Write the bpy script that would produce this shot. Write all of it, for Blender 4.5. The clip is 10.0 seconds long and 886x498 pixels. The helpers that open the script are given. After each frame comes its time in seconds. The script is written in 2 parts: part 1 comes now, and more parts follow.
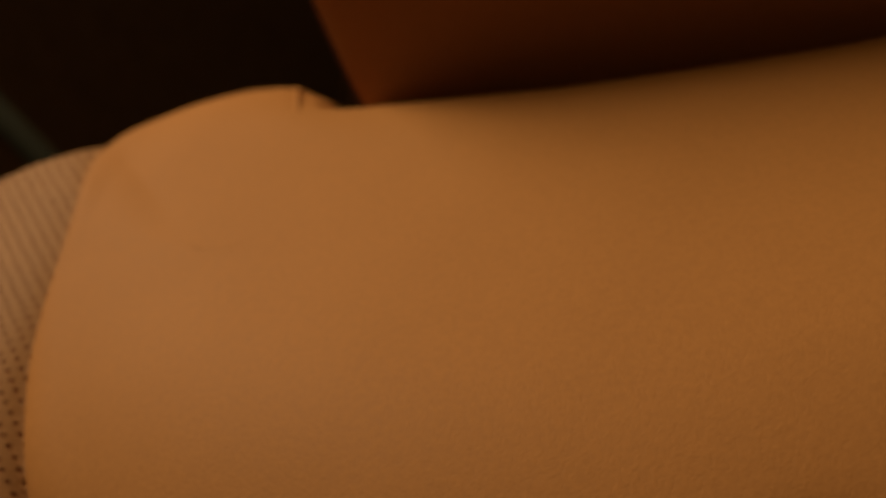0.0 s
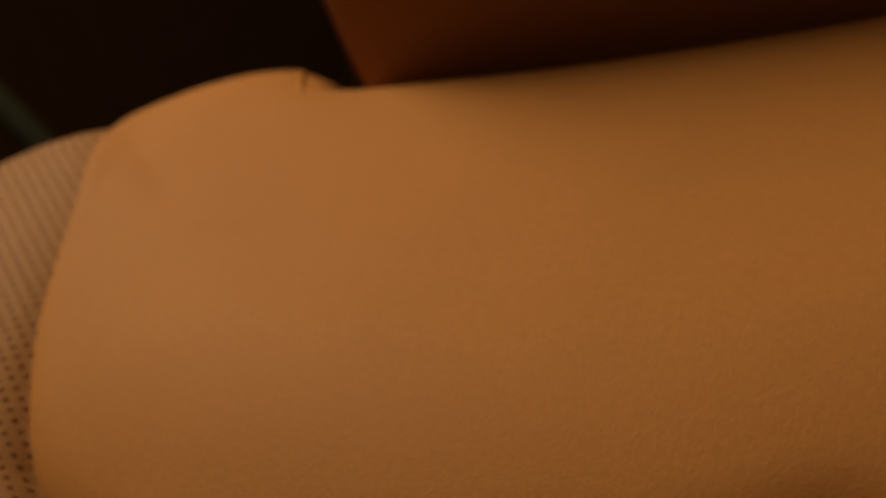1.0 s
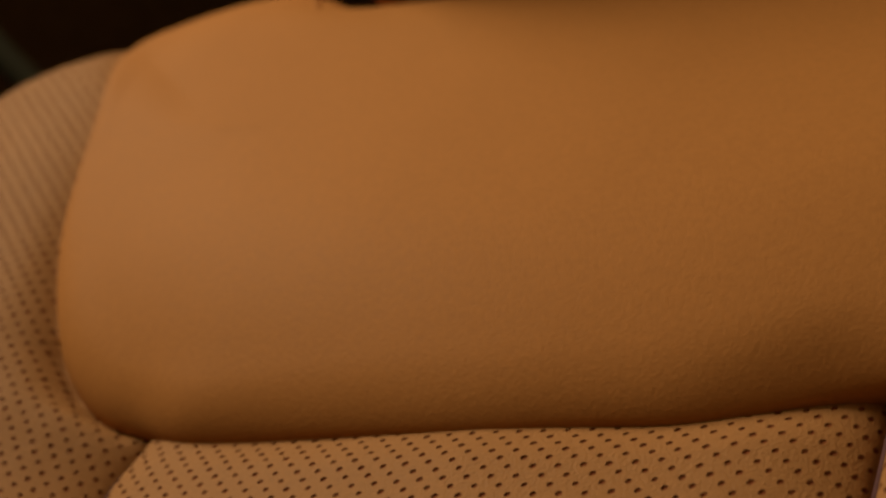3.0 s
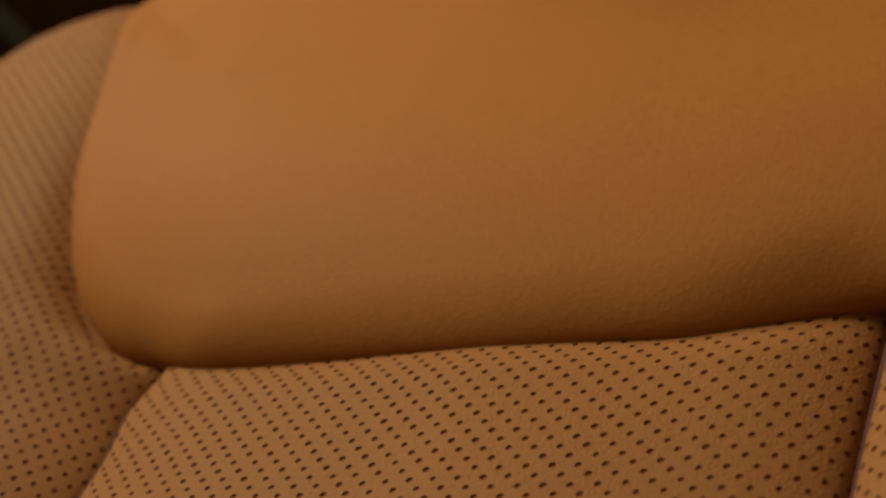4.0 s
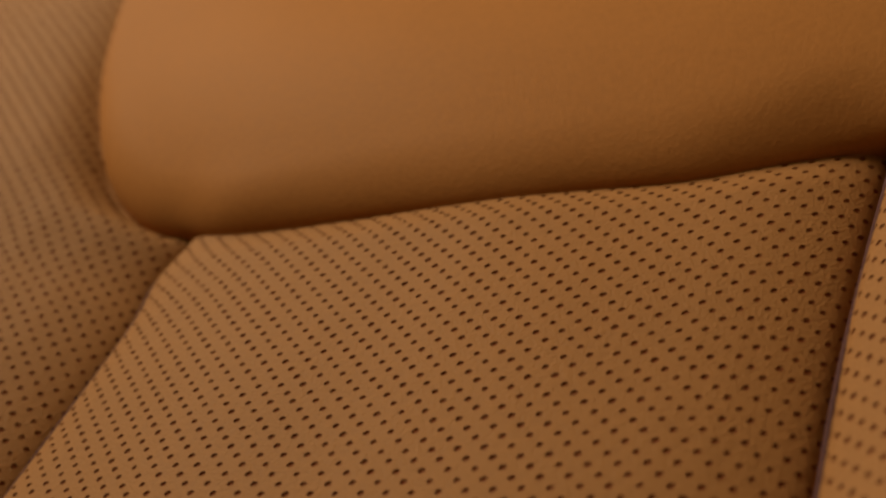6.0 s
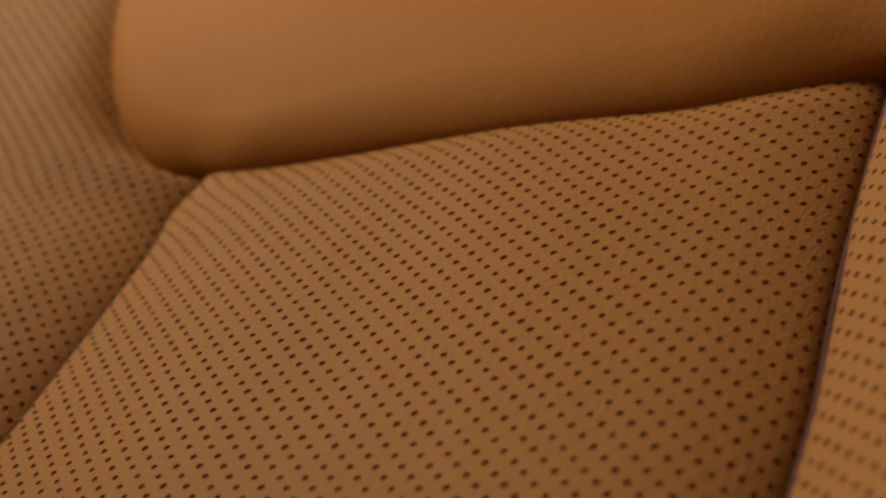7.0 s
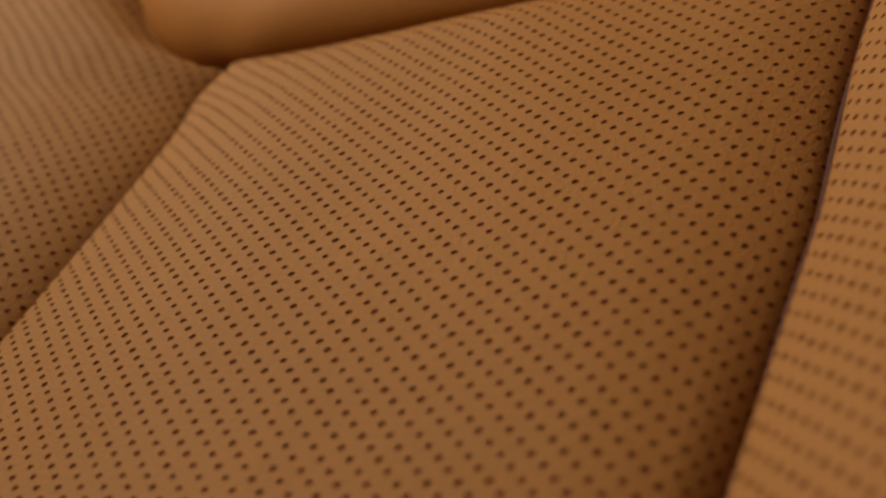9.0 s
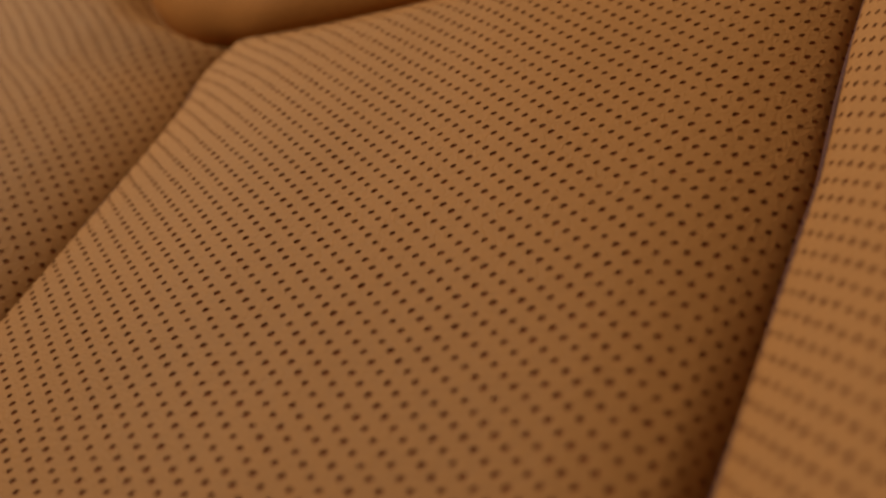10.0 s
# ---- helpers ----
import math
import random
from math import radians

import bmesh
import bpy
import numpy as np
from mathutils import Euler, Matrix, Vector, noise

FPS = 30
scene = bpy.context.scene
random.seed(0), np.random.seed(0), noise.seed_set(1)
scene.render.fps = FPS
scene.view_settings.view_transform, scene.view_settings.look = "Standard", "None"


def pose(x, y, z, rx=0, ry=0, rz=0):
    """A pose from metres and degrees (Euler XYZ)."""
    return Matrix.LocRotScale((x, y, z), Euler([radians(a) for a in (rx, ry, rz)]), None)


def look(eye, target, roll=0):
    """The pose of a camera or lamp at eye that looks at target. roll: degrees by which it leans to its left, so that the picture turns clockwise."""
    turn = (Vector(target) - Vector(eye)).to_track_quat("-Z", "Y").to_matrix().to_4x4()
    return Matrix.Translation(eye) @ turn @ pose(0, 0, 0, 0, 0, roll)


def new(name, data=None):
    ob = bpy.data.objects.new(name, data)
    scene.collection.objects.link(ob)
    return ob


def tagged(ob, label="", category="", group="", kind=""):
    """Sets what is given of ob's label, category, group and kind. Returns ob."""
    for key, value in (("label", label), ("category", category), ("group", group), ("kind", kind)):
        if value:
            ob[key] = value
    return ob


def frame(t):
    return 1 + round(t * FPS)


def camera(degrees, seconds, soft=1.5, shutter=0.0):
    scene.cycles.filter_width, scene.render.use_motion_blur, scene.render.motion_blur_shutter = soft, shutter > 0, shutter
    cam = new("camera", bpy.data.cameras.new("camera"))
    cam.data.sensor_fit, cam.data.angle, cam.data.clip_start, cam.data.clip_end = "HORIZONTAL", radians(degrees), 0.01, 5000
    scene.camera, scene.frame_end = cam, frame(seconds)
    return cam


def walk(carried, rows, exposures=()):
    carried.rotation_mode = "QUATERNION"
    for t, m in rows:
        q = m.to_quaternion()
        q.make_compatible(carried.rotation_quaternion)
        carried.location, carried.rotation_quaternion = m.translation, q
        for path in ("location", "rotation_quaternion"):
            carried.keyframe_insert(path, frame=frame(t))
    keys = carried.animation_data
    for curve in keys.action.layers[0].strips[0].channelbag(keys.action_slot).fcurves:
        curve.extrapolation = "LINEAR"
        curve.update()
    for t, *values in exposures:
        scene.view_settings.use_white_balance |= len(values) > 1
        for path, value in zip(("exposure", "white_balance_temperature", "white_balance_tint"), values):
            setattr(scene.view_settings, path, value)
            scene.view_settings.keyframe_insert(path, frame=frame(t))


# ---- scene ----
# A tan leather car seat back, filmed close from below on a camera that sinks along it.
LENS = 34.8
cam = camera(LENS, 10.0, soft=2.8)
cam.data.dof.use_dof = True
cam.data.dof.focus_distance = 0.384
cam.data.dof.aperture_fstop = 8.6
PATH = [
    (0.0, pose(0.3075, -0.3628, 0.7424, 113.08, -8.48, 25.87)),
    (0.5, pose(0.3076, -0.3628, 0.7396, 113.08, -8.48, 25.87)),
    (1.0, pose(0.3078, -0.3627, 0.7331, 113.08, -8.48, 25.87)),
    (1.5, pose(0.3080, -0.3627, 0.7233, 113.08, -8.48, 25.87)),
    (2.0, pose(0.3083, -0.3626, 0.7125, 113.08, -8.48, 25.87)),
    (2.5, pose(0.3086, -0.3626, 0.7022, 113.08, -8.48, 25.87)),
    (4.0, pose(0.3096, -0.3624, 0.6652, 113.08, -8.48, 25.87)),
    (4.5, pose(0.3099, -0.3624, 0.6533, 113.08, -8.48, 25.87)),
    (5.0, pose(0.3103, -0.3623, 0.6405, 113.08, -8.48, 25.87)),
    (5.5, pose(0.3106, -0.3623, 0.6285, 113.08, -8.48, 25.87)),
    (7.0, pose(0.3116, -0.3621, 0.5919, 113.08, -8.48, 25.87)),
    (7.5, pose(0.3119, -0.3621, 0.5796, 113.08, -8.48, 25.87)),
    (8.0, pose(0.3122, -0.3620, 0.5684, 113.08, -8.48, 25.87)),
    (8.5, pose(0.3125, -0.3620, 0.5563, 113.08, -8.48, 25.87)),
    (9.0, pose(0.3128, -0.3619, 0.5453, 113.08, -8.48, 25.87)),
    (9.5, pose(0.3130, -0.3619, 0.5379, 113.08, -8.48, 25.87)),
    (10.0, pose(0.3131, -0.3619, 0.5359, 113.08, -8.48, 25.87)),
]

EXPOSURES = [(0.0, -0.10), (2.5, -0.05), (4.5, 0.02), (7.0, 0.06), (8.5, 0.16), (10.0, 0.24)]
walk(cam, PATH, EXPOSURES)

# ---- light ----
world = bpy.data.worlds.new("world")
scene.world = world
world.use_nodes = True
world.node_tree.nodes["Background"].inputs[0].default_value = (0.5, 0.42, 0.33, 1)
world.node_tree.nodes["Background"].inputs[1].default_value = 0.02


def area(name, eye, target, sx, sy, watts, colour):
    data = bpy.data.lights.new(name, "AREA")
    data.shape, data.size, data.size_y, data.energy, data.color = "RECTANGLE", sx, sy, watts, colour
    ob = new(name, data)
    ob.matrix_world = look(eye, target)
    return ob


# Key light added at the left; no source is known there.
area("added_key_light", (-0.975, -0.86, 2.05), (0.1, -0.86, 2.05), 1.2, 0.6, 53, (1.0, 0.80, 0.53))


# ---- materials ----
def shader(name):
    m = bpy.data.materials.new(name)
    m.use_nodes = True
    t = m.node_tree
    return m, t, t.nodes["Principled BSDF"]


def node(t, kind, **kw):
    n = t.nodes.new(kind)
    for k, v in kw.items():
        n.inputs[k.replace("_", " ")].default_value = v
    return n


def leather(name, colour, rough=0.5, grain=1.0, vary=0.12, pebble=900.0, gloss=0.12):
    """Grained hide: fine pebble relief, broad tone drift, soft sheen."""
    m, t, b = shader(name)
    tc = t.nodes.new("ShaderNodeTexCoord")
    cells = node(t, "ShaderNodeTexVoronoi", Scale=pebble)
    cells.feature = "SMOOTH_F1"
    fine = node(t, "ShaderNodeTexNoise", Scale=420.0, Detail=4.0, Roughness=0.6)
    broad = node(t, "ShaderNodeTexNoise", Scale=9.0, Detail=3.0)
    for n in (cells, fine, broad):
        t.links.new(tc.outputs["Object"], n.inputs["Vector"])
    ramp = t.nodes.new("ShaderNodeValToRGB")
    ramp.color_ramp.elements[0].position, ramp.color_ramp.elements[1].position = 0.3, 0.7
    ramp.color_ramp.elements[0].color = (*[c * (1 - vary) for c in colour], 1)
    ramp.color_ramp.elements[1].color = (*[c * (1 + vary) for c in colour], 1)
    t.links.new(broad.outputs["Fac"], ramp.inputs["Fac"])
    mix = t.nodes.new("ShaderNodeMix")
    mix.data_type, mix.blend_type = "RGBA", "MULTIPLY"
    mix.inputs["Factor"].default_value = 0.25
    t.links.new(ramp.outputs["Color"], mix.inputs["A"])
    t.links.new(fine.outputs["Fac"], mix.inputs["B"])
    t.links.new(mix.outputs["Result"], b.inputs["Base Color"])
    add = t.nodes.new("ShaderNodeMath")
    add.operation = "ADD"
    t.links.new(cells.outputs["Distance"], add.inputs[0])
    t.links.new(fine.outputs["Fac"], add.inputs[1])
    bump = node(t, "ShaderNodeBump", Strength=0.35 * grain, Distance=0.0004)
    t.links.new(add.outputs["Value"], bump.inputs["Height"])
    t.links.new(bump.outputs["Normal"], b.inputs["Normal"])
    rr = node(t, "ShaderNodeMapRange", To_Min=rough - 0.06, To_Max=rough + 0.08)
    t.links.new(fine.outputs["Fac"], rr.inputs["Value"])
    t.links.new(rr.outputs["Result"], b.inputs["Roughness"])
    b.inputs["Specular IOR Level"].default_value = gloss
    return m


def plain(name, colour, rough=0.6, metal=0.0, scale=40.0, vary=0.15):
    m, t, b = shader(name)
    tc = t.nodes.new("ShaderNodeTexCoord")
    n = node(t, "ShaderNodeTexNoise", Scale=scale, Detail=5.0)
    t.links.new(tc.outputs["Object"], n.inputs["Vector"])
    ramp = t.nodes.new("ShaderNodeValToRGB")
    ramp.color_ramp.elements[0].position, ramp.color_ramp.elements[1].position = 0.3, 0.7
    ramp.color_ramp.elements[0].color = (*[c * (1 - vary) for c in colour], 1)
    ramp.color_ramp.elements[1].color = (*[c * (1 + vary) for c in colour], 1)
    t.links.new(n.outputs["Fac"], ramp.inputs["Fac"])
    t.links.new(ramp.outputs["Color"], b.inputs["Base Color"])
    bump = node(t, "ShaderNodeBump", Strength=0.2, Distance=0.002)
    t.links.new(n.outputs["Fac"], bump.inputs["Height"])
    t.links.new(bump.outputs["Normal"], b.inputs["Normal"])
    b.inputs["Roughness"].default_value, b.inputs["Metallic"].default_value = rough, metal
    b.inputs["Specular IOR Level"].default_value = 0.2
    return m


SMOOTH = leather("smooth_leather", (0.440, 0.190, 0.053), 0.62, 0.68, 0.05, gloss=0.07)
PERF = leather("perforated_leather", (0.374, 0.1815, 0.066), 0.62, 1.8, 0.06, 1300.0)
# Same leather as the pad, its colour darkened for the headrest's shade.
HEADREST_SHADED = leather("headrest_leather_shaded", (0.32, 0.135, 0.050), 0.5, 0.8, 0.05, gloss=0.2)
BACKING = plain("hole_backing", (0.19, 0.052, 0.016), 0.9)
# Headrest seam thread; also the dark lines added for shade and fringe.
THREAD_SHADE = plain("seam_thread_shade", (0.10, 0.05, 0.055), 0.95, scale=600)
SHELL = plain("dark_trim", (0.03, 0.025, 0.022), 0.6)
CABIN = plain("cabin_lining", (0.10, 0.056, 0.026), 0.85, scale=25)
BOUNCE = plain("bounce_lining", (0.26, 0.22, 0.14), 0.85, scale=25)
CARPET = plain("carpet", (0.05, 0.045, 0.035), 0.95, scale=200)
METAL = plain("post_metal", (0.12, 0.12, 0.12), 0.3, 1.0)
STRIP = plain("grey_strip", (0.03, 0.031, 0.020), 0.5)

# ---- the seat's own axes: u across, v up the back, n out of it ----
LEAN, BASE = radians(27.5), 0.80
SEAT = Matrix(((1, 0, 0, 0), (0, math.sin(LEAN), -math.cos(LEAN), 0), (0, math.cos(LEAN), math.sin(LEAN), BASE), (0, 0, 0, 1)))
MID = 0.120          # the seat's middle line
SEAM = 0.1155        # half the insert's width


def mesh_object(name, verts, faces, mats, parent=None, label="", index=None, smooth=True):
    me = bpy.data.meshes.new(name)
    me.from_pydata([tuple(v) for v in verts], [], [tuple(f) for f in faces])
    for m in mats:
        me.materials.append(m)
    if index is not None:
        me.polygons.foreach_set("material_index", index)
    if smooth:
        me.polygons.foreach_set("use_smooth", [True] * len(me.polygons))
    me.update()
    ob = new(name, me)
    if parent:
        ob.parent = parent
    if label:
        ob["label"] = label
    return ob


def step(a, b, x):
    k = np.clip((x - a) / (b - a), 0, 1)
    return k * k * (3 - 2 * k)


def slant(u):
    """How far the pad's top drifts along the seat's width."""
    return np.interp(u, (-0.1, 0, 0.09, 0.143, 0.19, 0.215, 0.236, 0.3, 0.5), (0, 0, -0.003, 0.0005, 0.0045, 0.0085, 0.0135, 0.02, 0.03))


# the fold under the shoulder pad across the seat: u, v, n
FOLD = ((0.003, 0.021, 0.033, 0.055, 0.08, 0.12, 0.14, 0.155, 0.172, 0.188, 0.204, 0.218, 0.232, 0.2385, 0.25, 0.30),
        (0.001, -0.0055, -0.006, -0.006, -0.006, -0.0055, -0.0045, -0.003, -0.0018, -0.0008, 0.0023, 0.0064, 0.0100, 0.0142, 0.0145, 0.016),
        (0.0025, 0.0045, 0.0055, 0.007, 0.0094, 0.0115, 0.0118, 0.0117, 0.0114, 0.011, 0.0103, 0.0100, 0.0094, 0.0088, 0.0115, 0.024))


def crease(u):
    """The height of the fold under the shoulder pad."""
    return np.interp(u, FOLD[0], FOLD[1]) + np.interp(u, (-0.06, -0.03, 0.003), (0.045, 0.016, 0.0))


class Profile:
    """A cross-section of (u, n) points, walked by its own length."""
    def __init__(self, pts, anchor):
        p = np.array(pts, float)
        d = np.r_[0, np.cumsum(np.hypot(*np.diff(p, axis=0).T))]
        self.d, self.p = d - np.interp(anchor, p[:, 0], d), p

    def at(self, s):
        return np.interp(s, self.d, self.p[:, 0]), np.interp(s, self.d, self.p[:, 1])


def smoothed(pts, count=240, rounds=30):
    a = np.array(pts, float)
    d = np.r_[0, np.cumsum(np.hypot(*np.diff(a[:, :2], axis=0).T))]
    k = np.linspace(0, d[-1], count)
    f = np.stack([np.interp(k, d, a[:, i]) for i in range(a.shape[1])], -1)
    for _ in range(rounds):
        f[1:-1] = (f[:-2] + 2 * f[1:-1] + f[2:]) / 4
    return f


def insert_section():
    return smoothed([(0.0030, -0.012), (0.0042, -0.003), (0.006, 0.0010), (0.010, 0.0030), (0.020, 0.0056), (0.036, 0.0080), (0.051, 0.0103), (0.070, 0.0125), (0.095, 0.0143), (0.134, 0.0156), (0.164, 0.0153), (0.190, 0.0146),
                     (0.206, 0.0139), (0.217, 0.0124), (0.226, 0.0099), (0.2330, 0.0071), (0.2382, 0.0040), (0.2402, 0.0012), (0.2408, -0.006)], 260, 8)


SWELL = np.array(((-0.003, -0.018), (-0.001, -0.007), (0.001, -0.0045), (0.004, -0.0016), (0.009, 0.0014), (0.015, 0.0044), (0.022, 0.0072), (0.03, 0.0102), (0.053, 0.0165), (0.08, 0.0212), (0.12, 0.0248),
                  (0.17, 0.0260), (0.20, 0.020), (0.225, 0.006), (0.24, -0.025), (0.246, -0.06)))


def bolster_section():
    """The far bolster: flat out of the seam, then a long gentle swell to its outer roll."""
    return [(MID - SEAM - d, n) for d, n in smoothed(SWELL, 300, 10)][::-1]


def wing_section():
    """The near bolster: a short wall out of the seam, then a slope that climbs away from the insert and rounds over."""
    return smoothed([(0.2398, -0.014), (0.2408, 0.000), (0.2420, 0.0075), (0.2440, 0.0116), (0.249, 0.0151), (0.255, 0.0186), (0.262, 0.0222), (0.270, 0.0258), (0.285, 0.0310),
                     (0.310, 0.0365), (0.340, 0.0370), (0.366, 0.028), (0.380, 0.0), (0.386, -0.05)], 300, 6)


PITCH = 0.00700      # hole to hole along a row
RADIUS = 0.00098



def drape_plain(x, y):
    """How the punched hide lies on a bolster: turned by two degrees."""
    c, s = math.cos(radians(2.0)), math.sin(radians(2.0))
    return c * x - s * y, s * x + c * y


def drape_insert(x, y):
    """How the hide is drawn over the insert's cushion: its rows sag a little towards the middle."""
    x, y = x + 0.01184, y + 0.01819
    p, q = x, y
    for _ in range(14):
        p, q = (p + x - (0.976 * p + 0.003 * q + 0.392 * p * p + 0.001 * p * q - 0.13 * q * q),
                q + y - (-0.022 * p + 1.012 * q - 0.624 * p * p - 0.448 * p * q + 0.1 * q * q))
    return p, q - 0.165 - 0.0011 * step(0.0, 0.05, p)


def pull(u, v):
    """How far the seams wander sideways near the pad."""
    return 0.0032 * step(-0.07, 0.015, v) * step(0.19, 0.235, u) - 0.0052 * np.clip((-v - 0.125) / 0.10, 0, 1.6) * step(0.225, 0.241, u) - 0.0035 * np.exp(-((v + 0.022) / 0.014) ** 2) * step(0.06, 0.0, u)


def perforated(name, section, anchor, bend, keep, drape, parent, label):
    """A leather panel with real punched holes on a diamond lattice, laid over a section. keep(u, v) says where there is leather,
    bend(u, v) how far it dips."""
    prof = Profile(section, anchor)
    h = PITCH / 2
    i0, i1 = int(prof.d[0] / h) - 7, int(prof.d[-1] / h) + 7
    j0, j1 = int(-0.48 / h), int(0.48 / h)
    ii, jj = np.meshgrid(np.arange(i0, i1 + 1), np.arange(j0, j1 + 1), indexing="ij")
    ok = ((ii + jj) % 2 == 0)
    ii, jj = ii[ok], jj[ok]
    cp, cq = drape(ii * h, jj * h)
    cu, cn = prof.at(cp)
    ok = (cp > prof.d[0]) & (cp < prof.d[-1]) & (cq > -0.45) & keep(cu, cq)
    ii, jj = ii[ok], jj[ok]
    n = len(ii)

    def place(p, q, deep=0.0):
        u, z = prof.at(p)
        u2, z2 = prof.at(p + 0.0004)
        du, dz = u2 - u, z2 - z
        ln = np.maximum(np.hypot(du, dz), 1e-9)
        return np.stack([u + dz / ln * deep + pull(u, q), q, z - du / ln * deep + bend(u, q)], -1)

    # the cell's rim on the lattice, in quarter pitches; shared between neighbours
    rim = [(2, 0), (1, 1), (0, 2), (-1, 1), (-2, 0), (-1, -1), (0, -2), (1, -1)]
    keys = np.stack([np.stack([2 * ii + a, 2 * jj + b], -1) for a, b in rim], 1).reshape(-1, 2)
    uniq, inv = np.unique(keys, axis=0, return_inverse=True)
    inv = inv.reshape(n, 8)
    verts = [place(*drape(uniq[:, 0] * h / 2, uniq[:, 1] * h / 2))]
    rng = np.random.default_rng(7)
    rad = RADIUS * rng.uniform(0.9, 1.1, n)
    jit = rng.normal(0, 0.00007, (n, 2))
    base = len(uniq)
    ang = np.arctan2([b for a, b in rim], [a for a, b in rim])
    rings = []
    for scale, deep in ((1.0, 0.0), (1.0, 0.00003), (0.94, 0.00045)):
        p, q = drape(ii[:, None] * h + jit[:, :1] + np.cos(ang) * rad[:, None] * scale, jj[:, None] * h + jit[:, 1:] + np.sin(ang) * rad[:, None] * scale)
        verts.append(place(p.ravel(), q.ravel(), deep))
        rings.append(base + np.arange(n * 8).reshape(n, 8))
        base += n * 8
    faces, index = [], []
    for a, b, mat in ((inv, rings[0], 0), (rings[1], rings[2], 1)):
        for k in range(8):
            l = (k + 1) % 8
            faces += np.stack([a[:, k], a[:, l], b[:, l], b[:, k]], -1).tolist()
            index += [mat] * n
    faces += rings[2].tolist()
    index += [1] * n
    return mesh_object(name, np.concatenate(verts), faces, [PERF, BACKING], parent, label, index)


# ---- the cabin that closes the place ----
def box(name, lo, hi, mat, kind="structure", label="", category=""):
    lo, hi = Vector(lo), Vector(hi)
    bm = bmesh.new()
    bmesh.ops.create_cube(bm, size=1)
    for v in bm.verts:
        v.co = Vector([(lo[i] + hi[i]) / 2 + v.co[i] * (hi[i] - lo[i]) for i in range(3)])
    me = bpy.data.meshes.new(name)
    bm.to_mesh(me)
    bm.free()
    me.materials.append(mat)
    return tagged(new(name, me), label, category, "", kind)


box("floor", (-1.1, -1.9, -0.06), (1.7, 1.6, 0.0), CARPET, label="dark carpeted cabin floor", category="floor")
box("ceiling", (-1.1, -1.9, 2.5), (1.7, 1.6, 2.56), CABIN, label="dark cabin lining overhead", category="ceiling")
box("wall_back", (-1.1, 1.5, 0.0), (1.7, 1.6, 2.5), CABIN, label="dark lined wall behind the seat", category="wall")
# These two unseen walls are lightened to bounce fill light at the seat.
box("wall_front", (-1.1, -1.9, 0.0), (1.7, -1.8, 2.5), BOUNCE, label="brown wall added out of view to bounce light at the seat", category="wall")
box("wall_right", (1.6, -1.8, 0.0), (1.7, 1.5, 2.5), BOUNCE, label="brown side wall added out of view to bounce light", category="wall")


def wall_with_opening(name, x0, x1, y0, y1, z1, hole, mat):
    """A side wall with one opening cut through it: hole is (y0, y1, z0, z1)."""
    a, b, c, d = hole
    bm = bmesh.new()
    for lo, hi in (((y0, 0.0), (y1, c)), ((y0, d), (y1, z1)), ((y0, c), (a, d)), ((b, c), (y1, d))):
        made = bmesh.ops.create_cube(bm, size=1)["verts"]
        for v in made:
            v.co = Vector(((x0 + x1) / 2 + v.co.x * (x1 - x0), (lo[0] + hi[0]) / 2 + v.co.y * (hi[0] - lo[0]), (lo[1] + hi[1]) / 2 + v.co.z * (hi[1] - lo[1])))
    me = bpy.data.meshes.new(name)
    bm.to_mesh(me)
    bm.free()
    me.materials.append(mat)
    return tagged(new(name, me), "dark lined side wall with an opening added for the light", "wall", "", "structure")


# The opening is made up to hold the added key light.
wall_with_opening("wall_left", -1.1, -1.0, -1.8, 1.5, 2.5, (-1.46, -0.26, 1.75, 2.35), CABIN)

# ---- the seat ----
seat = new("car_seat")
seat.matrix_world = SEAT
tagged(seat, "tan leather car seat back with perforated panels and smooth shoulder pad", "car seat")


def flat_bend(u, v):
    return (-0.0045 * step(0.0, 0.06, u) * step(0.243, 0.212, u)) * step(-0.016, 0.006, v - crease(u)) + 0.0006 * np.sin(u * 61 + v * 23)


# the shoulder pad's side seam: height, half width; and how far it is drawn forward to lie flush with the bolster
SIDE_V = np.array((-0.02, 0.0, 0.006, 0.016, 0.032, 0.052, 0.077, 0.101, 0.131, 0.163, 0.196, 0.224, 0.246))
SIDE_D = np.array((0.08, 0.119, 0.1380, 0.1532, 0.1702, 0.1851, 0.1998, 0.2123, 0.2220, 0.2315, 0.2435, 0.2555, 0.2530))
SIDE_N = np.array((0.0, 0.0, 0.001, 0.003, 0.006, 0.010, 0.014, 0.018, 0.023, 0.027, 0.0295, 0.028, 0.0260))


def drawn(v):
    return np.interp(v, (0.0, 0.01, 0.03, 0.052, 0.10, 0.163, 0.196, 0.224, 0.25, 0.275, 0.29), (0, 0, 0.003, 0.006, 0.009, 0.0087, 0.0085, 0.0085, 0.0075, 0.0035, 0))


def pad_side(v):
    """Half the shoulder pad's width at a height."""
    return np.interp(v, SIDE_V - 1.55 * drawn(SIDE_V), SIDE_D - 1.75 * drawn(SIDE_V))


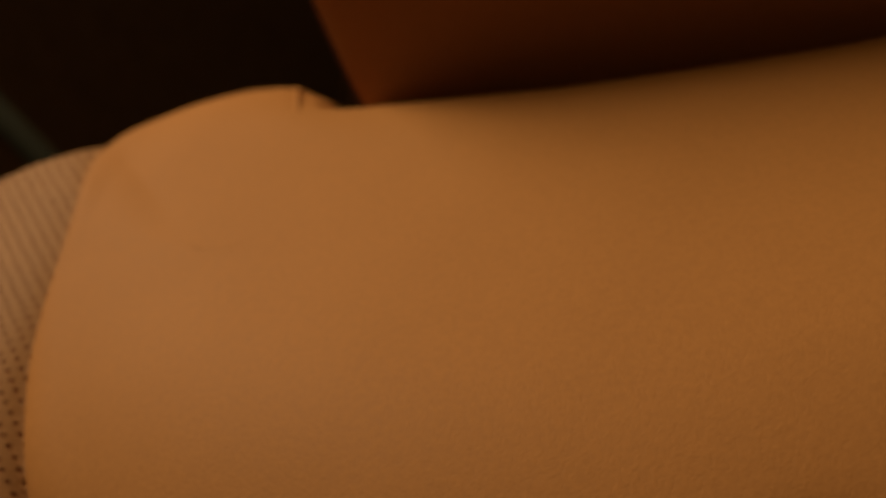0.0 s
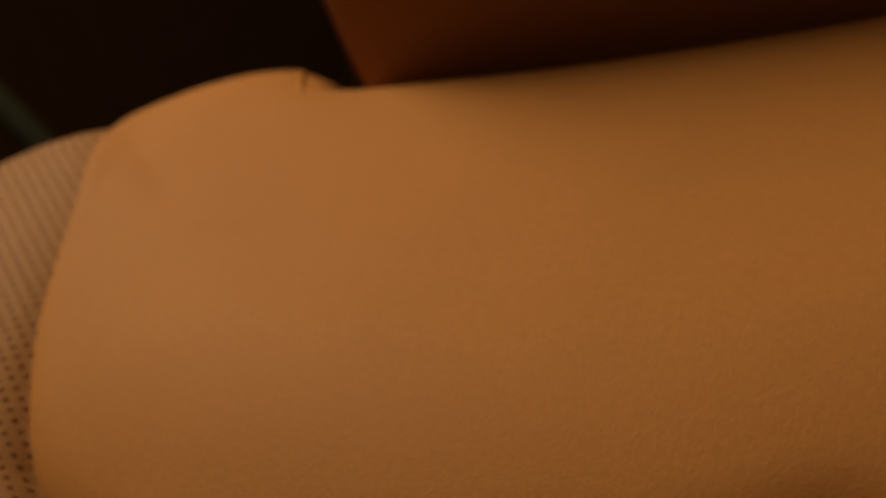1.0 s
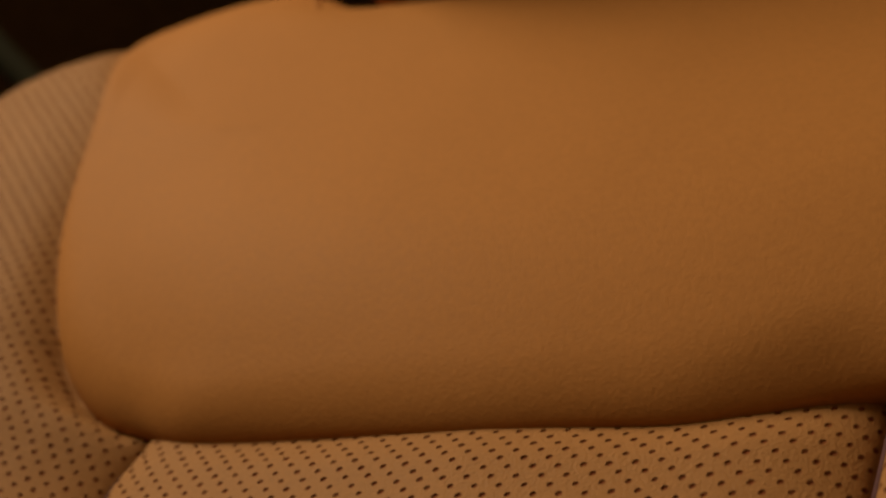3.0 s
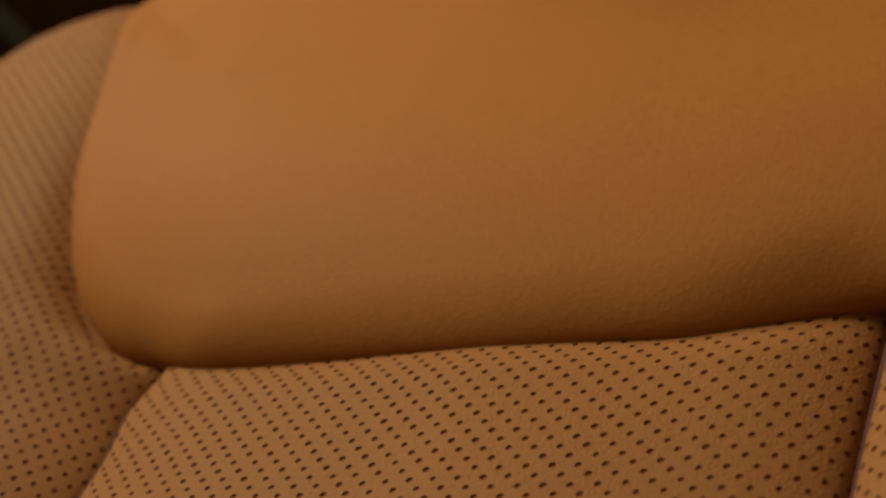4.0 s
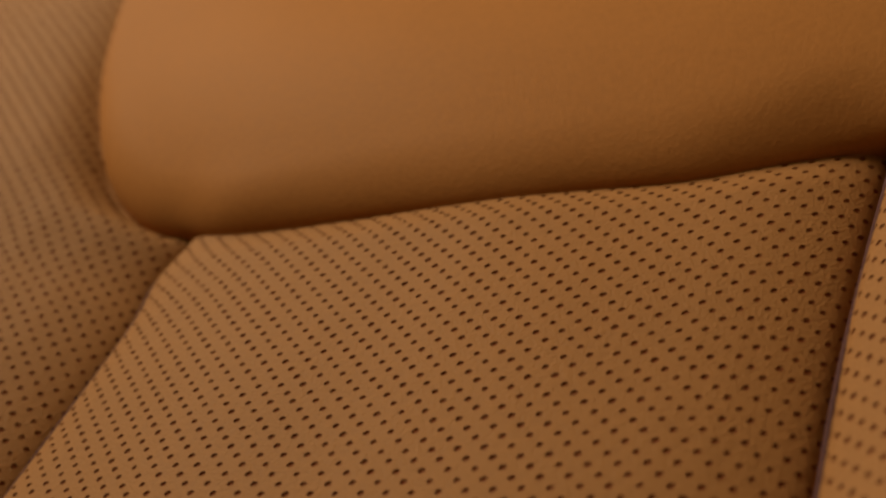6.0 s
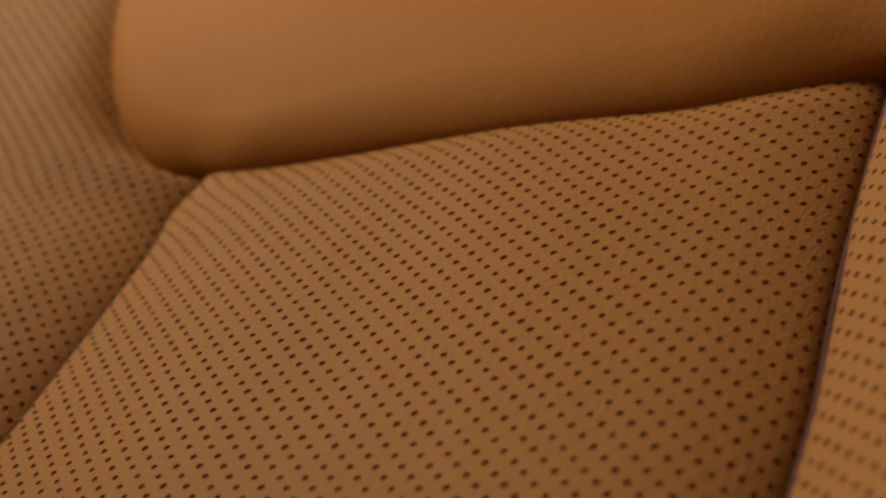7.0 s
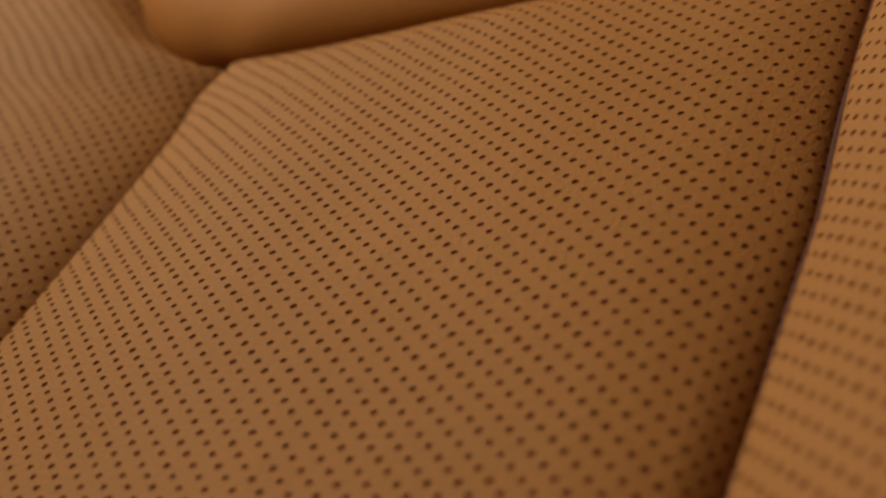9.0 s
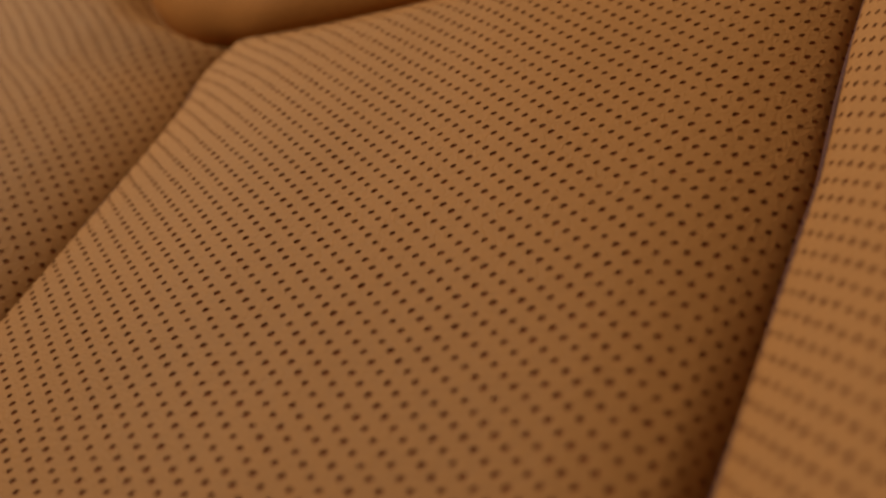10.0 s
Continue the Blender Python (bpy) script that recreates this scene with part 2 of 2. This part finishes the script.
def bolster_bend(u, v):
    d = np.abs(u - MID)
    far = u < MID
    start = np.where(far, np.interp(d, (0.2, 0.248, 0.272, 0.295, 0.313, 0.35), (0.225, 0.2106, 0.199, 0.180, 0.162, 0.117)), 0.2365 - 0.7 * (d - 0.249))
    level = v - slant(u)
    swell = np.where(far, np.interp(v, (-0.05, -0.03, -0.012, 0.0, 0.01, 0.02, 0.037, 0.055, 0.08, 0.127, 0.18, 0.25), (0, 0.0002, 0.0010, 0.0022, 0.0036, 0.0050, 0.0068, 0.0084, 0.0106, 0.0136, 0.0148, 0.0138)), 0)
    sunk = np.where(far, step(-0.012, 0.006, level), step(-0.002, 0.012, v - crease(u)))
    side = pad_side(level)
    under = 0.0045
    field = np.interp(d - SEAM, SWELL[:, 0], SWELL[:, 1]) + swell
    edge = np.interp(level, SIDE_V - 1.55 * drawn(SIDE_V), SIDE_N + drawn(SIDE_V)) - 0.0012
    groove = np.where(far, (edge - field) * np.exp(-np.maximum(d - side, 0) / 0.009) - 0.02 * step(side - under, side - under - 0.01, d),
                      -0.010 * np.exp(-np.maximum(d - side, -0.004) / 0.015))
    return swell + sunk * groove * step(0.114, 0.126, d) - 0.09 * np.clip((v - start) / 0.07, 0, 1.3) ** 2 + 0.0006 * np.sin(v * 37 + u * 11)


perforated("insert_panel", insert_section(), MID, flat_bend, lambda u, v: (v < crease(u) + 0.012), drape_insert, seat, "perforated tan leather insert")
perforated("bolster", bolster_section(), MID - SEAM, bolster_bend, lambda u, v: (v < 0.28), drape_plain, seat, "perforated tan leather side bolster")
perforated("bolster", wing_section(), 0.2430, bolster_bend, lambda u, v: (v < 0.28), drape_plain, seat, "perforated tan leather side bolster")


def cord(name, path, radius, parent, label):
    """A thin tube along a line of points."""
    path = np.array(path, float)
    verts, faces, m = [], [], 8
    for i, c in enumerate(path):
        t = Vector(path[min(i + 1, len(path) - 1)] - path[max(i - 1, 0)]).normalized()
        a = t.orthogonal().normalized()
        b = t.cross(a)
        for k in range(m):
            w = 2 * math.pi * k / m
            verts.append(Vector(c) + (a * math.cos(w) + b * math.sin(w)) * radius)
    for i in range(len(path) - 1):
        for k in range(m):
            l = (k + 1) % m
            faces.append((i * m + k, i * m + l, i * m + m + l, i * m + m + k))
    return mesh_object(name, verts, faces, [THREAD_SHADE], parent, label)


seam_v = np.linspace(-0.45, 0.02, 120)
# Dark strips added along both seams for their shade and purple fringe.
cord("seam_fringe", [(0.2412 + float(pull(0.241, v)) + 0.0002 * math.sin(v * 90), v, 0.0048) for v in seam_v[:-3]], 0.0009, seat, "dark strip added for the seam's shade and colour fringe")
cord("seam_fringe", [(0.0040 + float(pull(0.004, v)) + 0.0002 * math.sin(v * 80), v, -0.0022) for v in seam_v[:-6]], 0.0008, seat, "dark strip added for the seam's shade and colour fringe")


def pad_outline():
    """Half the shoulder pad's outline from its middle below, round by the side, to its middle above: u from the middle, v, n of the edge."""
    key = [(0.0, -0.004, 0.010), (0.05, -0.004, 0.010), (0.09, -0.002, 0.006), (0.119, 0.0, 0.0), (0.1380, 0.006, 0.001), (0.1532, 0.016, 0.003), (0.1702, 0.032, 0.006), (0.1851, 0.052, 0.010),
           (0.1998, 0.077, 0.014), (0.2123, 0.101, 0.018), (0.2220, 0.131, 0.023), (0.2315, 0.163, 0.027), (0.2435, 0.196, 0.030), (0.2570, 0.224, 0.028), (0.2545, 0.250, 0.0255), (0.2335, 0.275, 0.0208),
           (0.200, 0.2875, 0.0175), (0.174, 0.287, 0.016), (0.1645, 0.286, 0.016), (0.162, 0.276, 0.006), (0.156, 0.268, 0.005), (0.149, 0.262, 0.009), (0.141, 0.2585, 0.015), (0.12, 0.2585, 0.0175), (0.06, 0.2605, 0.0175), (0.0, 0.2605, 0.0175)]
    a = np.array(key)
    d = np.r_[0, np.cumsum(np.hypot(*np.diff(a[:, :2], axis=0).T))]
    s = np.linspace(0, d[-1], 170)
    f = np.stack([np.interp(s, d, a[:, i]) for i in range(3)], -1)
    for _ in range(8):
        f[1:-1] = (f[:-2] + 2 * f[1:-1] + f[2:]) / 4
    return f


def shoulder_pad(parent):
    half = pad_outline()
    left = half.copy()
    fwd = drawn(left[:, 1]) * step(0.10, 0.13, left[:, 0]) * np.where(left[:, 1] > 0.22, step(0.20, 0.24, left[:, 0]), 1)
    left[:, 0] = MID - left[:, 0] + 1.75 * fwd
    left[:, 1] -= 1.55 * fwd
    left[:, 2] += fwd
    right = half[::-1][1:-1].copy()
    right[:, 0] = MID + right[:, 0] + 0.075 * step(0.08, 0.17, right[:, 0]) * (1 - step(0.06, 0.24, right[:, 1]))
    right[:, 2] += 0.014 * step(0.11, 0.15, half[::-1][1:-1, 0]) * (1 - step(0.08, 0.2, right[:, 1]))
    ring = np.concatenate([left, right])
    inside = step(-0.012, 0.003, ring[:, 0]) * step(0.32, 0.28, ring[:, 0]) * (1 - step(0.004, 0.02, ring[:, 1]) * step(0.19, 0.1, ring[:, 0])) * step(0.03, 0.006, ring[:, 1])
    low = step(0.16, 0.05, ring[:, 1])
    ring[:, 2] += inside * (np.interp(ring[:, 0], FOLD[0], FOLD[2]) - ring[:, 2])
    lift = low * 0.026 * step(0.20, 0.27, ring[:, 0]) + (1 - low) * slant(ring[:, 0])
    ring[:, 1] += inside * (crease(ring[:, 0]) - ring[:, 1]) + (1 - inside) * lift
    m = len(ring)

    def even(a, rounds):
        for _ in range(rounds):
            a = (np.roll(a, 1, 0) + 2 * a + np.roll(a, -1, 0)) / 4
        return a

    ring[:, 1:] += step(0.16, 0.10, ring[:, 1])[:, None] * (even(ring, 5) - ring)[:, 1:]
    calm = even(ring, 90)
    cu = even(MID + np.clip((calm[:, 0] - MID) * 0.62, -0.14, 0.14), 40)
    cv = 0.135 + slant(cu)
    reach = np.hypot(cu - calm[:, 0], cv - calm[:, 1])
    down = step(0.10, 0.0, calm[:, 1])
    up = step(0.20, 0.25, calm[:, 1])
    lip = 0.014 + 0.006 * step(0.0, 0.12, calm[:, 0])
    crown = 0.10 - 0.02 * step(0.0, 0.12, calm[:, 0])
    soft = 0.042 + 0.02 * up
    verts = []
    ks = np.r_[0, np.linspace(0, 1, 46)[1:] ** 1.6]
    for deep, inward in ((-0.03, 0.006), (-0.008, 0.002)):
        k = inward / reach
        verts.append(np.stack([ring[:, 0] + (cu - ring[:, 0]) * k, ring[:, 1] + (cv - ring[:, 1]) * k, ring[:, 2] + deep], -1))
    for k in ks:
        dist = k * reach
        fast = (1 - (1 - np.clip(dist / lip, 0, 1)) ** 2) ** 0.5
        slow = 1 - (1 - np.clip(dist / crown, 0, 1)) ** 2.2
        rise = (0.29 * fast + 0.71 * slow) * (1 - up) + up * (1 - (1 - np.clip(dist / soft, 0, 1)) ** 2.4) ** 0.74
        e = ring + (calm - ring) * step(0.02, 0.2, k)
        top = 0.0345 + np.maximum(0, e[:, 2] + 0.0006 - 0.0345) * (1 - step(0.0, 0.8, k))
        n = e[:, 2] + (top - e[:, 2]) * even(rise, int(60 * k)) + 0.003 * k * (2 - k)
        verts.append(np.stack([e[:, 0] + (cu - e[:, 0]) * k, e[:, 1] + (cv - e[:, 1]) * k, n], -1))
    faces = []
    for r in range(len(verts) - 1):
        for i in range(m):
            j = (i + 1) % m
            faces.append((r * m + i, (r + 1) * m + i, (r + 1) * m + j, r * m + j))
    return mesh_object("shoulder_pad", np.concatenate(verts), [f[::-1] for f in faces], [SMOOTH], parent, "smooth tan leather shoulder pad")


shoulder_pad(seat)


def notch_fold(parent):
    """The folded edge where the pad's wing is cut away for the headrest: a leather gusset and its raised welt."""
    p1, p2, p3 = np.array((-0.0482, 0.2770, 0.0222)), np.array((-0.0240, 0.2374, 0.0350)), np.array((-0.0268, 0.2685, 0.0175))
    verts, faces, m = [], [], 9
    for layer in (0.0, -0.012):
        for i in range(m):
            for j in range(m):
                a, b = i / (m - 1), j / (m - 1)
                p = p1 * (1 - a) + p2 * a
                q = p * (1 - b) + p3 * b
                verts.append(q + np.array((0.0, 0.0, layer + 0.0012 * math.sin(math.pi * b))))
    k = m * m
    for i in range(m - 1):
        for j in range(m - 1):
            a = i * m + j
            faces.append((a, a + m, a + m + 1, a + 1))
            faces.append((k + a, k + a + 1, k + a + m + 1, k + a + m))
    rim = [i * m for i in range(m)] + [(m - 1) * m + j for j in range(1, m)] + [i * m + m - 1 for i in range(m - 2, -1, -1)] + [j for j in range(m - 2, 0, -1)]
    for a, b in zip(rim, rim[1:] + rim[:1]):
        faces.append((a, k + a, k + b, b))
    mesh_object("gusset", verts, faces, [SMOOTH], parent, "folded tan leather gusset")
    line = [p1 * (1 - t) + p2 * t + np.array((-0.0006, 0.0, 0.0008 - 0.0022 * t ** 6)) for t in np.linspace(0, 1, 14)]
    ob = cord("welt", line, 0.0013, parent, "raised tan leather welt")
    ob.data.materials[0] = SMOOTH
    # Dark line standing in for the shade along the welt's left side.
    cord("shade_line", [p + np.array((-0.0036, 0.0, -0.0012)) for p in line[1:-1]], 0.0007, parent, "dark line added for shade beside the welt")


notch_fold(seat)


def rounded_block(name, half, power, power2, mat, parent, label="", centre=(0, 0, 0), seg=64, warp=None):
    """A closed cushion: a superellipsoid with its own softness on each axis."""
    verts, faces = [], []
    rows = seg // 2
    for r in range(rows + 1):
        a = -math.pi / 2 + math.pi * r / rows
        for c in range(seg):
            b = 2 * math.pi * c / seg
            f = lambda x, p: math.copysign(abs(x) ** p, x)
            x = f(math.cos(a), power) * f(math.cos(b), power2)
            y = f(math.cos(a), power) * f(math.sin(b), power2)
            z = f(math.sin(a), power)
            p = Vector((x * half[0], y * half[1], z * half[2]))
            if warp:
                p = warp(p)
            verts.append(p + Vector(centre))
    for r in range(rows):
        for c in range(seg):
            d = (c + 1) % seg
            faces.append((r * seg + c, r * seg + d, (r + 1) * seg + d, (r + 1) * seg + c))
    return mesh_object(name, verts, faces, [mat], parent, label)


headrest = rounded_block("headrest", (0.1385, 0.10, 0.110), 0.38, 0.19, HEADREST_SHADED, None, "", (MID, 0.3565, 0.080), 96, lambda p: Vector((p.x, p.y - 0.07 * (p.z + 0.07), p.z)))
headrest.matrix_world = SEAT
tagged(headrest, "smooth leather headrest, tan darkened for shade, seated close over the shoulder pad", "headrest")


def headrest_seam(side):
    """The sewn seam between the cushion's underside and its side panel."""
    line = []
    for z in np.linspace(-0.6, 0.75, 60):
        y = -0.10 * max((1 - abs(z) ** 5.714) ** 1.842 - 0.52, 0.001) ** 0.095
        line.append((MID + side * 0.1385 * 0.940, y - 0.07 * (z * 0.11 + 0.07) + 0.3565, z * 0.11 + 0.080))
    cord("seam", line, 0.0009, headrest, "dark brown sewn seam")


headrest_seam(-1)
headrest_seam(1)


def rod(name, a, b, radius, mat, parent):
    a, b = Vector(a), Vector(b)
    turn = (b - a).to_track_quat("Z", "Y").to_matrix()
    bm = bmesh.new()
    bmesh.ops.create_cone(bm, cap_ends=True, segments=20, radius1=radius, radius2=radius, depth=(b - a).length)
    bmesh.ops.transform(bm, matrix=Matrix.Translation((a + b) / 2) @ turn.to_4x4(), verts=bm.verts)
    me = bpy.data.meshes.new(name)
    bm.to_mesh(me)
    bm.free()
    me.materials.append(mat)
    ob = new(name, me)
    ob.parent = parent
    return ob


for side in (-1, 1):
    rod("headrest_post", (MID + side * 0.055, 0.16, -0.035), (MID + side * 0.055, 0.33, 0.0), 0.006, METAL, headrest)

# the shell behind the cushions, down to the floor
def back_shell(parent):
    ring = []
    for a in np.linspace(0, 2 * math.pi, 96, endpoint=False):
        c, s = math.cos(a), math.sin(a)
        ring.append((MID + math.copysign(abs(c) ** 0.4, c) * 0.36, -0.29 + math.copysign(abs(s) ** 0.35, s) * 0.545))
    verts, faces = [], []
    levels = ((-0.004, 0.96), (-0.012, 0.99), (-0.03, 1.0), (-0.07, 0.99), (-0.09, 0.94))
    for n, k in levels:
        for u, v in ring:
            verts.append((MID + (u - MID) * k * 0.80, -0.29 + (v + 0.29) * k, n - 0.012))
    m = len(ring)
    for r in range(len(levels) - 1):
        for i in range(m):
            j = (i + 1) % m
            faces.append((r * m + i, r * m + j, (r + 1) * m + j, (r + 1) * m + i))
    faces.append(tuple(range(m))[::-1])
    faces.append(tuple(range((len(levels) - 1) * m, len(levels) * m)))
    return mesh_object("back_shell", verts, faces, [SHELL], parent, "dark moulded seat shell")


back_shell(seat)


# ---- a grey-green trim strip on the side wall behind the seat ----
def trim_strip():
    a, b = Vector((-0.75, 0.33, 1.405)), Vector((-0.40, 0.69, 1.075))
    bm = bmesh.new()
    bmesh.ops.create_cube(bm, size=1)
    bmesh.ops.bevel(bm, geom=bm.edges[:], offset=0.18, segments=3, affect="EDGES")
    turn = (b - a).to_track_quat("Z", "Y").to_matrix().to_4x4()
    bmesh.ops.transform(bm, matrix=Matrix.Translation((a + b) / 2) @ turn @ Matrix.Diagonal((0.022, 0.022, (b - a).length, 1)), verts=bm.verts)
    me = bpy.data.meshes.new("trim_strip")
    bm.to_mesh(me)
    bm.free()
    me.materials.append(STRIP)
    return tagged(new("trim_strip", me), "slanting dark grey-green trim strip behind the seat", "trim", "", "structure")


trim_strip()
